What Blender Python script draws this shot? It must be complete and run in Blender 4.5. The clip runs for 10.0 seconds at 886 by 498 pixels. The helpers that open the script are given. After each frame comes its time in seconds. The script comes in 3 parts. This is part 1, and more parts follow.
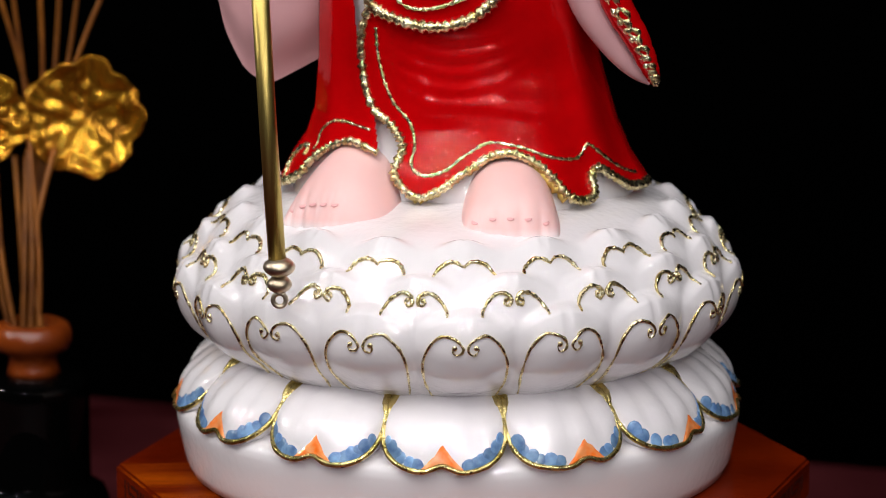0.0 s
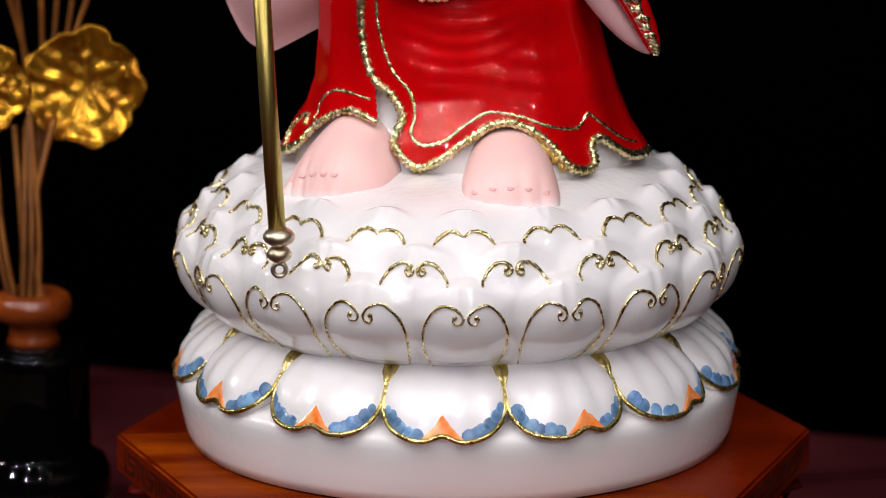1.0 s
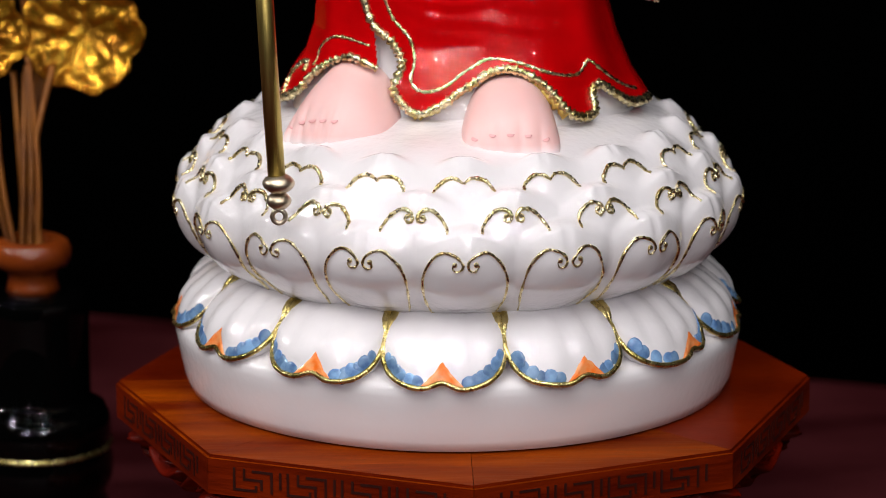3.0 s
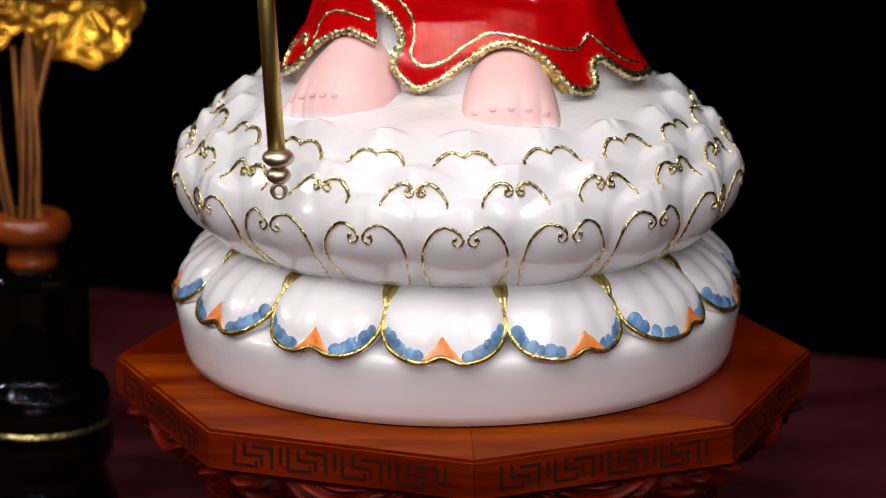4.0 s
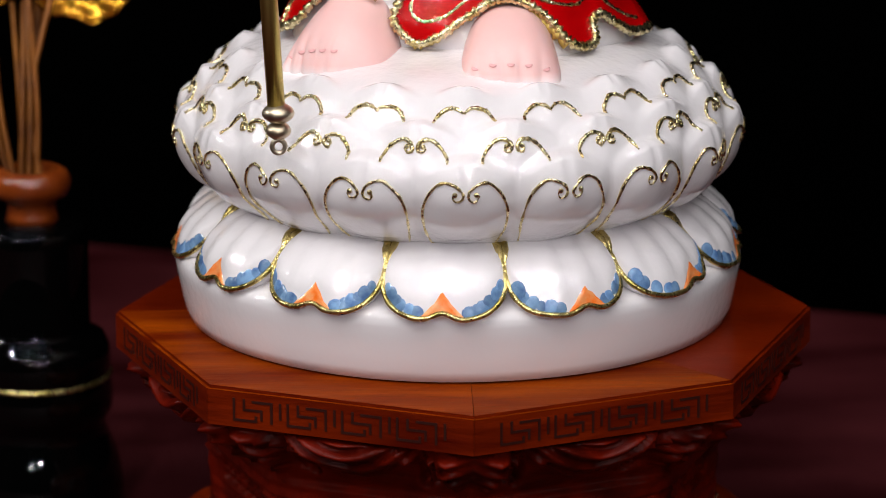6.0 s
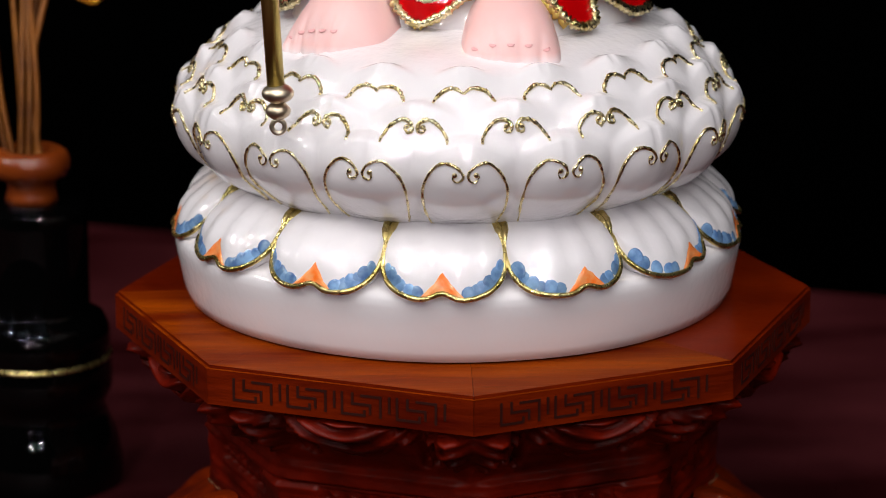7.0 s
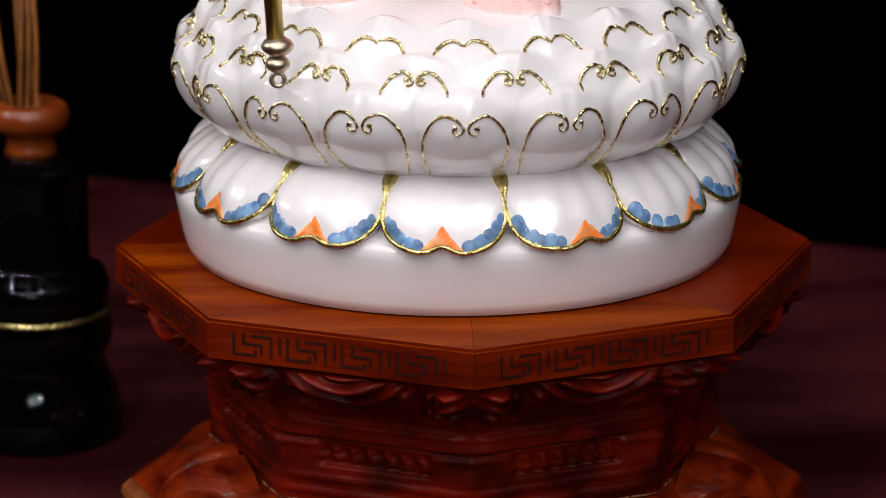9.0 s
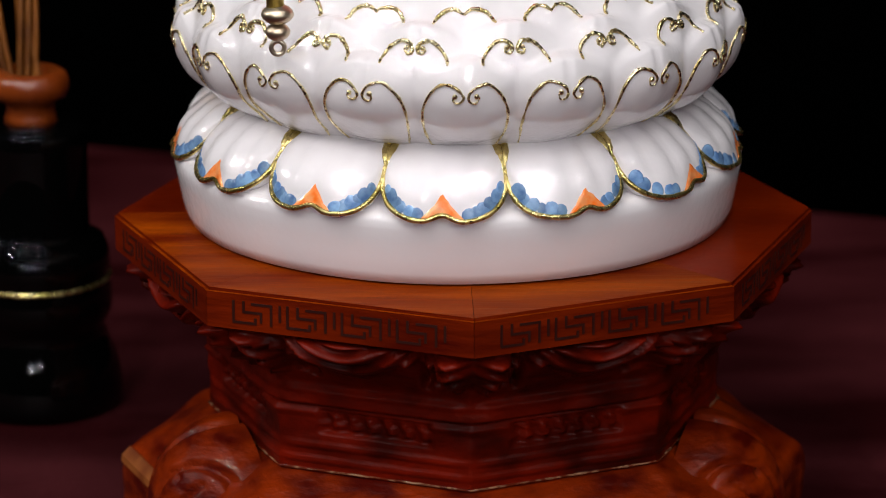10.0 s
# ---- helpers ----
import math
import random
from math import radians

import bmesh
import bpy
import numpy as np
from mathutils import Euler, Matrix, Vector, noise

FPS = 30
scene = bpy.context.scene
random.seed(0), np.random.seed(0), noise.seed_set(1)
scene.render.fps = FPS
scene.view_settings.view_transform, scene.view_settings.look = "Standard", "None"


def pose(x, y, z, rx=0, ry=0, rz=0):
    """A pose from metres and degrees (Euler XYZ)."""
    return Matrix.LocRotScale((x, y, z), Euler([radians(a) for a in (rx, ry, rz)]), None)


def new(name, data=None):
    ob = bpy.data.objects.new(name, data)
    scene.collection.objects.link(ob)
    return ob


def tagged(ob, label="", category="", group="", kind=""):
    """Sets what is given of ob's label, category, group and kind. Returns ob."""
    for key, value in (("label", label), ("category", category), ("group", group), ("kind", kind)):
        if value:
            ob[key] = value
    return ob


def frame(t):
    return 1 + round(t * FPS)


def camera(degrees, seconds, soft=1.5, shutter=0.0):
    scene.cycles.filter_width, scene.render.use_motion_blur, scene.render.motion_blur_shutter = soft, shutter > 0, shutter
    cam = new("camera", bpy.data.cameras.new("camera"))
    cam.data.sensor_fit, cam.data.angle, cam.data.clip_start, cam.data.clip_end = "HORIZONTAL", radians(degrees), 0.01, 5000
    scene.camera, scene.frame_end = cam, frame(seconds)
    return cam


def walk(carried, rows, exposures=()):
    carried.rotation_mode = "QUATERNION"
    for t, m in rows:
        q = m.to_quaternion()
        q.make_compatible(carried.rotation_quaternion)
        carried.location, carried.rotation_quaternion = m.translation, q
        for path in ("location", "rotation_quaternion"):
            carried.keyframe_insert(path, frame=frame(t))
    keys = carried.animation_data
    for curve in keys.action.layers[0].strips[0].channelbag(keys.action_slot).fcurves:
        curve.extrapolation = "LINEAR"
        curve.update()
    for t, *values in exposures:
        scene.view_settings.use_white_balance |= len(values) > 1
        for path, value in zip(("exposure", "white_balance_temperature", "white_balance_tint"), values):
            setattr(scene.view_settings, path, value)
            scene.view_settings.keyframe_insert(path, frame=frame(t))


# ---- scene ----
cam = camera(14.2, 10.0, soft=0.9)
# seconds, eye, pitch: a slow tilt down with a slight creep forward
ROWS = [
    (0, -0.0321, -1.2036, 0.4720, -13.104),
    (0.5, -0.0321, -1.2031, 0.4718, -13.356),
    (1, -0.0321, -1.2027, 0.4717, -13.587),
    (1.5, -0.0320, -1.2022, 0.4716, -13.826),
    (2, -0.0320, -1.2017, 0.4715, -14.049),
    (2.5, -0.0320, -1.2013, 0.4713, -14.238),
    (4, -0.0320, -1.1999, 0.4710, -14.857),
    (4.5, -0.0320, -1.1994, 0.4709, -15.041),
    (5, -0.0320, -1.1990, 0.4707, -15.223),
    (5.5, -0.0320, -1.1985, 0.4706, -15.402),
    (7, -0.0319, -1.1972, 0.4702, -15.886),
    (7.5, -0.0319, -1.1967, 0.4701, -16.046),
    (8, -0.0319, -1.1962, 0.4700, -16.221),
    (8.5, -0.0319, -1.1958, 0.4699, -16.422),
    (9, -0.0319, -1.1953, 0.4697, -16.641),
    (9.5, -0.0319, -1.1949, 0.4696, -16.883),
    (10, -0.0319, -1.1944, 0.4695, -17.154),
]
walk(cam, [(t, pose(x, y, z, 90 + pitch, 0.115, -1.2135)) for t, x, y, z, pitch in ROWS])
cam.data.dof.use_dof = True
cam.data.dof.focus_distance = 1.16
cam.data.dof.aperture_fstop = 13

# ---- light: a dark room, a lamp over the front and lamp bulbs of a ceiling fitting ----
world = bpy.data.worlds.new("dark_room")
scene.world = world
world.use_nodes = True
world.node_tree.nodes["Background"].inputs[0].default_value = (0.01, 0.01, 0.01, 1)
world.node_tree.nodes["Background"].inputs[1].default_value = 0.02


def bulb(name, eye, radius, watts, colour):
    data = bpy.data.lights.new(name, "POINT")
    data.shadow_soft_size, data.energy, data.color = radius, watts, colour
    ob = new(name, data)
    ob.location = eye
    return ob


# rows of small ceiling spots, brighter towards the left, and a few on stands by the camera
for x, w in ((-1.35, 26.5), (-0.5, 23.5), (0.35, 17.5), (1.2, 14.0)):
    for y in (-1.9, -1.3, -0.7):
        bulb("ceiling_spot", (x + 0.1 * y, y, 2.28), 0.014, w, (1.0, 0.97, 0.97))
for x, z, w in ((-0.85, 1.25, 9.0), (-0.5, 0.95, 8.0), (-0.15, 1.45, 7.0), (0.25, 1.0, 7.0), (0.6, 1.35, 9.0), (0.95, 1.0, 11.0), (0.05, 0.70, 8.0), (-0.45, 0.62, 6.0)):
    bulb("stand_spot", (x, -1.85 + 0.2 * abs(x), z), 0.011, w, (1.0, 0.965, 0.98))
for y, z, w in ((-0.10, 0.72, 7.0), (0.05, 0.85, 7.0)):
    bulb("side_spot", (-1.1, y, z), 0.018, w, (1.0, 0.96, 0.94))


# ---- materials ----
def material(name, colour, rough=0.4, metal=0.0, coat=0.0, sss=0.0, mottle=0.12, scale=60.0, bump=0.0, bump_scale=300.0, colour2=None,
             stretch=(1, 1, 1), spread=(0.35, 0.65), vary=0.0, glaze=0.0, glaze_scale=260.0, spec=0.5):
    m = bpy.data.materials.new(name)
    m.use_nodes = True
    n, l = m.node_tree.nodes, m.node_tree.links
    p = n["Principled BSDF"]
    p.inputs["Roughness"].default_value = rough
    p.inputs["Metallic"].default_value = metal
    p.inputs["Coat Weight"].default_value = coat
    p.inputs["Specular IOR Level"].default_value = spec
    p.inputs["Coat Roughness"].default_value = 0.05
    if sss:
        p.inputs["Subsurface Weight"].default_value = sss
        p.inputs["Subsurface Radius"].default_value = (1.0, 0.7, 0.6)
        p.inputs["Subsurface Scale"].default_value = 0.005
    tex = n.new("ShaderNodeTexCoord")
    place = n.new("ShaderNodeMapping")
    place.inputs["Scale"].default_value = stretch
    l.new(tex.outputs["Object"], place.inputs["Vector"])
    big = n.new("ShaderNodeTexNoise")
    big.inputs["Scale"].default_value, big.inputs["Detail"].default_value = scale, 6
    l.new(place.outputs["Vector"], big.inputs["Vector"])
    ramp = n.new("ShaderNodeValToRGB")
    c2 = colour2 or tuple(c * (1 - mottle) for c in colour)
    ramp.color_ramp.elements[0].position, ramp.color_ramp.elements[1].position = spread
    ramp.color_ramp.elements[0].color, ramp.color_ramp.elements[1].color = (*c2, 1), (*colour, 1)
    l.new(big.outputs["Fac"], ramp.inputs["Fac"])
    out = ramp.outputs["Color"]
    if vary:
        info = n.new("ShaderNodeObjectInfo")
        span = n.new("ShaderNodeMapRange")
        span.inputs["To Min"].default_value, span.inputs["To Max"].default_value = 1 - vary, 1 + vary
        l.new(info.outputs["Random"], span.inputs["Value"])
        hsv = n.new("ShaderNodeHueSaturation")
        l.new(span.outputs["Result"], hsv.inputs["Value"])
        l.new(out, hsv.inputs["Color"])
        out = hsv.outputs["Color"]
    l.new(out, p.inputs["Base Color"])
    fine = n.new("ShaderNodeTexNoise")
    fine.inputs["Scale"].default_value, fine.inputs["Detail"].default_value = bump_scale, 4
    l.new(place.outputs["Vector"], fine.inputs["Vector"])
    sp = n.new("ShaderNodeMapRange")
    sp.inputs["To Min"].default_value, sp.inputs["To Max"].default_value = rough * 0.8, rough * 1.3
    l.new(fine.outputs["Fac"], sp.inputs["Value"])
    l.new(sp.outputs["Result"], p.inputs["Roughness"])
    if glaze:
        # a lumpy clear glaze over the smooth body: many small glints
        lumps = n.new("ShaderNodeTexNoise")
        lumps.inputs["Scale"].default_value, lumps.inputs["Detail"].default_value = glaze_scale, 2
        l.new(tex.outputs["Object"], lumps.inputs["Vector"])
        g = n.new("ShaderNodeBump")
        g.inputs["Strength"].default_value, g.inputs["Distance"].default_value = 1.0, glaze
        l.new(lumps.outputs["Fac"], g.inputs["Height"])
        l.new(g.outputs["Normal"], p.inputs["Coat Normal"])
    if bump:
        b = n.new("ShaderNodeBump")
        b.inputs["Strength"].default_value, b.inputs["Distance"].default_value = 1.0, bump
        l.new(fine.outputs["Fac"], b.inputs["Height"])
        l.new(b.outputs["Normal"], p.inputs["Normal"])
    return m


MARBLE = material("white_glazed_marble", (0.87, 0.84, 0.86), 0.4, coat=1.0, mottle=0.03, scale=35, glaze=0.00027, glaze_scale=350, spec=0.15)
RED = material("red_enamel", (0.48, 0.0005, 0.002), 0.5, coat=0.6, mottle=0.25, scale=40, glaze=0.00028, glaze_scale=280, spec=0.05)
PINK = material("pink_painted_marble", (0.88, 0.55, 0.53), 0.34, sss=0.3, mottle=0.05, scale=60)
NAIL = material("rose_nail_paint", (0.86, 0.44, 0.44), 0.3, mottle=0.1)
SLEEVE = material("dusty_pink_paint", (0.52, 0.28, 0.29), 0.4, mottle=0.06, scale=50)
GOLD = material("worn_gold_leaf", (0.92, 0.82, 0.52), 0.26, 1.0, colour2=(0.50, 0.38, 0.14), scale=260, bump=0.0007, bump_scale=480)
GILT = material("smooth_gilt_paint", (0.76, 0.62, 0.26), 0.26, 0.95, colour2=(0.34, 0.26, 0.07), scale=160, bump=0.0005, bump_scale=340)
GOLD_WASH = material("dull_gold_paint", (0.62, 0.45, 0.12), 0.35, 0.6, colour2=(0.5, 0.35, 0.08), scale=150)
BRASS = material("brushed_brass", (0.60, 0.46, 0.14), 0.36, 1.0, colour2=(0.36, 0.27, 0.07), scale=60, stretch=(8, 8, 0.3), bump=0.0001, bump_scale=200)
BRONZE = material("aged_silver_brass", (0.74, 0.65, 0.50), 0.36, 1.0, colour2=(0.5, 0.41, 0.29), scale=120)
BLUE = material("blue_enamel", (0.20, 0.35, 0.56), 0.15, coat=0.4, colour2=(0.07, 0.15, 0.33), scale=260, vary=0.3)
ORANGE = material("orange_enamel", (0.92, 0.17, 0.01), 0.16, coat=0.4, colour2=(0.90, 0.40, 0.16), scale=240)
WOOD = material("varnished_rosewood", (0.250, 0.040, 0.0008), 0.40, coat=0.03, colour2=(0.085, 0.005, 0.0005), scale=34, stretch=(0.35, 2.6, 2.6),
                spread=(0.30, 0.68), bump=0.0005, bump_scale=120, vary=0.14)
CARVED = material("carved_rosewood", (0.150, 0.0055, 0.0003), 0.4, coat=0.10, colour2=(0.035, 0.0015, 0.0003), scale=45, stretch=(1, 1, 1.6), spread=(0.35, 0.65), bump=0.0008, bump_scale=110, glaze=0.0006, glaze_scale=220)
EDGEWOOD = material("deep_red_rosewood", (0.150, 0.0115, 0.0004), 0.38, coat=0.2, colour2=(0.055, 0.0025, 0.0003), scale=38, stretch=(0.5, 0.5, 2.6),
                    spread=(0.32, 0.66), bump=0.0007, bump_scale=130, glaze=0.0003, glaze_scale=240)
FOOTWOOD = material("streaked_rosewood_foot", (0.200, 0.018, 0.0006), 0.36, coat=0.25, colour2=(0.055, 0.002, 0.0003), scale=60, stretch=(1, 1, 2.2), spread=(0.36, 0.62), bump=0.0010, bump_scale=150, glaze=0.0003, glaze_scale=260)
# pale spots on dark: a row of glints put into the colour
GLINT_BEAD = material("painted_glint_bead", (0.30, 0.15, 0.08), 0.2, coat=0.8, colour2=(0.10, 0.01, 0.002), scale=300, spread=(0.45, 0.6))
# pale edge wood: wear, with the edge highlight put into the colour too
WORN_LIT = material("worn_lit_edge_wood", (0.26, 0.075, 0.014), 0.4, colour2=(0.10, 0.012, 0.001), scale=60)
# near-black wood: the shade inside the fret grooves, put into the colour
GROOVE_SHADE = material("groove_shade_wood", (0.022, 0.002, 0.0005), 0.4)
BLACK = material("black_glazed_ceramic", (0.0008, 0.0008, 0.0008), 0.02, spec=0.3)
AMBER = material("amber_turned_wood", (0.22, 0.042, 0.004), 0.28, coat=0.3, colour2=(0.13, 0.02, 0.002), scale=60)
FOIL = material("crinkled_gold_foil", (0.62, 0.29, 0.02), 0.18, 0.8, colour2=(0.28, 0.10, 0.005), scale=90, bump=0.0010, bump_scale=130)
STEM = material("gilt_stem", (0.24, 0.080, 0.006), 0.4, 0.4, colour2=(0.12, 0.034, 0.003), scale=70, vary=0.2)
TABLE = material("dark_mahogany_table", (0.048, 0.008, 0.010), 0.6, colour2=(0.016, 0.0008, 0.0015), scale=7, stretch=(1, 2.2, 1), spread=(0.38, 0.62), bump=0.0004)
# near-black on every wall: the dark of the unlit room put into the colour
WALL = material("unlit_room_black", (0.0015, 0.0015, 0.0015), 0.95, scale=3)
WALL.node_tree.nodes["Principled BSDF"].inputs["Specular IOR Level"].default_value = 0.0


# the pink paint thins out into the bare stone where the feet meet the lotus
n, l = PINK.node_tree.nodes, PINK.node_tree.links
where, split, fade, blend = n.new("ShaderNodeTexCoord"), n.new("ShaderNodeSeparateXYZ"), n.new("ShaderNodeMapRange"), n.new("ShaderNodeMix")
blend.data_type = "RGBA"
fade.inputs["From Min"].default_value, fade.inputs["From Max"].default_value = 0.2085, 0.2128
l.new(where.outputs["Object"], split.inputs["Vector"])
l.new(split.outputs["Z"], fade.inputs["Value"])
l.new(fade.outputs["Result"], blend.inputs["Factor"])
blend.inputs["A"].default_value = (0.87, 0.80, 0.81, 1)
l.new(n["Principled BSDF"].inputs["Base Color"].links[0].from_socket, blend.inputs["B"])
l.new(blend.outputs["Result"], n["Principled BSDF"].inputs["Base Color"])

for m, ior in ((MARBLE, 2.25), (RED, 1.75)):
    m.node_tree.nodes["Principled BSDF"].inputs["Coat IOR"].default_value = ior
for m, ior in ((WOOD, 1.08), (CARVED, 1.2), (TABLE, 1.15), (RED, 1.15), (FOOTWOOD, 1.2), (EDGEWOOD, 1.12)):
    m.node_tree.nodes["Principled BSDF"].inputs["IOR"].default_value = ior


# ---- mesh helpers ----
def thing(name, label, category, x=0.0, y=0.0, z=0.0, group="", kind=""):
    ob = new(name)
    ob.empty_display_size = 0.02
    ob.location = (x, y, z)
    return tagged(ob, label, category, group, kind)


def part(name, bm, mats, parent=None, label="", smooth=True):
    me = bpy.data.meshes.new(name)
    bmesh.ops.recalc_face_normals(bm, faces=bm.faces)
    for f in bm.faces:
        f.smooth = smooth
    bm.to_mesh(me)
    bm.free()
    for m in mats if isinstance(mats, (list, tuple)) else [mats]:
        me.materials.append(m)
    ob = new(name, me)
    if parent:
        ob.parent = parent
    return tagged(ob, label)


def curve_at(table, v):
    """A value from a short table of (place, value), with straight steps eased."""
    if v <= table[0][0]:
        return table[0][1]
    for (a, p), (b, q) in zip(table, table[1:]):
        if v <= b:
            return p + (q - p) * (v - a) / (b - a)
    return table[-1][1]


def spline(points, n, closed=False):
    """Catmull-Rom through points, n steps to a span."""
    pts = [Vector(p) for p in points]
    out = []
    m = len(pts)
    for i in range(m if closed else m - 1):
        a, b, c, d = (pts[(i + k) % m] if closed else pts[min(max(i + k, 0), m - 1)] for k in (-1, 0, 1, 2))
        for j in range(n):
            t = j / n
            out.append(0.5 * ((2 * b) + (c - a) * t + (2 * a - 5 * b + 4 * c - d) * t * t + (3 * b - a - 3 * c + d) * t ** 3))
    if not closed:
        out.append(pts[-1])
    return out


def tube(bm, pts, radius, sides=6, mat=0, closed=False, flat=1.0):
    """A tube along pts; radius is a number or a function of 0..1 along it."""
    pts = [Vector(p) for p in pts]
    rings, m = [], len(pts)
    side = Vector((0.3, 0.2, 0.9)).normalized()
    for i, p in enumerate(pts):
        t = (pts[(i + 1) % m] - pts[i - 1]) if closed else (pts[min(i + 1, m - 1)] - pts[max(i - 1, 0)])
        t = t.normalized() if t.length > 1e-9 else Vector((0, 0, 1))
        u = side - t * side.dot(t)
        u = u.normalized() if u.length > 1e-6 else t.orthogonal().normalized()
        side = u
        w = t.cross(u)
        r = radius(i / max(m - 1, 1)) if callable(radius) else radius
        rings.append([bm.verts.new(p + (u * math.cos(a) + w * math.sin(a) * flat) * r) for a in (2 * math.pi * k / sides for k in range(sides))])
    for i in range(m if closed else m - 1):
        a, b = rings[i], rings[(i + 1) % m]
        for k in range(sides):
            bm.faces.new((a[k], a[(k + 1) % sides], b[(k + 1) % sides], b[k])).material_index = mat
    if not closed:
        bm.faces.new(rings[0]).material_index = mat
        bm.faces.new(rings[-1]).material_index = mat
    return bm


def turned(bm, profile, steps=64, centre=(0, 0), mat=0, wobble=0.0):
    """A turned body from (radius, height) pairs, closed at both ends."""
    rings = []
    for r, z in profile:
        rings.append([bm.verts.new((centre[0] + r * math.sin(a) * (1 + wobble * noise.noise((3 * math.sin(a), 3 * math.cos(a), 40 * z))),
                                    centre[1] - r * math.cos(a) * (1 + wobble * noise.noise((3 * math.sin(a), 3 * math.cos(a), 40 * z + 9))), z))
                      for a in (2 * math.pi * k / steps for k in range(steps))])
    for a, b in zip(rings, rings[1:]):
        for k in range(steps):
            bm.faces.new((a[k], a[(k + 1) % steps], b[(k + 1) % steps], b[k])).material_index = mat
    for ring in (rings[0], rings[-1]):
        bm.faces.new(ring).material_index = mat
    return bm


def sheet(bm, f, nu, nv, mat=0, wrap=False):
    """A grid of points f(i, j), i to nu, j to nv."""
    g = [[bm.verts.new(f(i, j)) for j in range(nv + 1)] for i in range(nu if wrap else nu + 1)]
    for i in range(nu):
        for j in range(nv):
            a, b = g[i], g[(i + 1) % len(g)]
            bm.faces.new((a[j], b[j], b[j + 1], a[j + 1])).material_index = mat
    return g


def blob(bm, place, axes, mat=0, nu=8, nv=5):
    """A flattened ball at place with three half-axis vectors."""
    a, b, c = (Vector(v) for v in axes)
    place = Vector(place)
    top, bottom = bm.verts.new(place + c), bm.verts.new(place - c)
    rings = []
    for j in range(1, nv):
        h = math.pi * j / nv
        rings.append([bm.verts.new(place + c * math.cos(h) + (a * math.cos(k) + b * math.sin(k)) * math.sin(h)) for k in (2 * math.pi * i / nu for i in range(nu))])
    for i in range(nu):
        bm.faces.new((top, rings[0][i], rings[0][(i + 1) % nu])).material_index = mat
        bm.faces.new((bottom, rings[-1][(i + 1) % nu], rings[-1][i])).material_index = mat
    for p, q in zip(rings, rings[1:]):
        for i in range(nu):
            bm.faces.new((p[i], q[i], q[(i + 1) % nu], p[(i + 1) % nu])).material_index = mat


def block(bm, x0, x1, y0, y1, z0, z1, m=None):
    v = [bm.verts.new((m or Matrix()) @ Vector((x, y, z))) for x in (x0, x1) for y in (y0, y1) for z in (z0, z1)]
    for q in ((0, 1, 3, 2), (4, 6, 7, 5), (0, 4, 5, 1), (2, 3, 7, 6), (0, 2, 6, 4), (1, 5, 7, 3)):
        bm.faces.new([v[i] for i in q])


def smooth_step(x):
    x = min(max(x, 0.0), 1.0)
    return x * x * (3 - 2 * x)


# ---- the room and the table ----
bm = bmesh.new()
block(bm, -2.5, 2.5, -2.5, 2.6, -0.8, -0.75)
tagged(part("floor", bm, WALL), "dark floor of an unlit room", "floor", kind="structure")
for name, b in (("wall_north", (-2.5, 2.5, 2.5, 2.6)), ("wall_south", (-2.5, 2.5, -2.6, -2.5)), ("wall_west", (-2.6, -2.5, -2.6, 2.6)), ("wall_east", (2.5, 2.6, -2.6, 2.6))):
    bm = bmesh.new()
    block(bm, *b, -0.8, 2.4)
    tagged(part(name, bm, WALL), "black unlit wall behind the display", "wall", kind="structure")
bm = bmesh.new()
block(bm, -2.6, 2.6, -2.6, 2.6, 2.4, 2.5)
tagged(part("ceiling", bm, WALL), "dark ceiling of the unlit room", "ceiling", kind="structure")

TURN_TABLE = pose(0.018, 0.438, 0, 0, 0, -19.8)
table = thing("display_table", "dark mahogany display table with a polished top", "table")
bm = bmesh.new()
block(bm, -1.0, 0.9, -1.0, 0.0, -0.03, 0.0, TURN_TABLE)
bmesh.ops.bevel(bm, geom=bm.edges[:], offset=0.003, segments=2, affect="EDGES")
part("tabletop", bm, TABLE, table, smooth=False)
for x in (-0.94, 0.84):
    for y in (-0.94, -0.06):
        bm = bmesh.new()
        block(bm, x - 0.03, x + 0.03, y - 0.03, y + 0.03, -0.75, -0.03, TURN_TABLE)
        part("leg", bm, TABLE, table, smooth=False)

# ---- the octagonal stand ----
R8, TOP = 0.1222, 0.115


def octagon(r, z, turn=0.0):
    return [Vector((r * math.sin(a), -r * math.cos(a), z)) for a in (math.pi / 4 * k + turn for k in range(8))]


def eight_sided(bm, profile, mat=0, cap=True, cuts=1):
    """Rings of an octagon, each side cut in pieces."""
    rings = []
    for r, z in profile:
        o = octagon(r, z)
        ring = []
        for k in range(8):
            for c in range(cuts):
                ring.append(bm.verts.new(o[k].lerp(o[(k + 1) % 8], c / cuts)))
        rings.append(ring)
    n = len(rings[0])
    for a, b in zip(rings, rings[1:]):
        for k in range(n):
            bm.faces.new((a[k], a[(k + 1) % n], b[(k + 1) % n], b[k])).material_index = mat
    if cap:
        bm.faces.new(rings[0])
        bm.faces.new(rings[-1])
    return rings


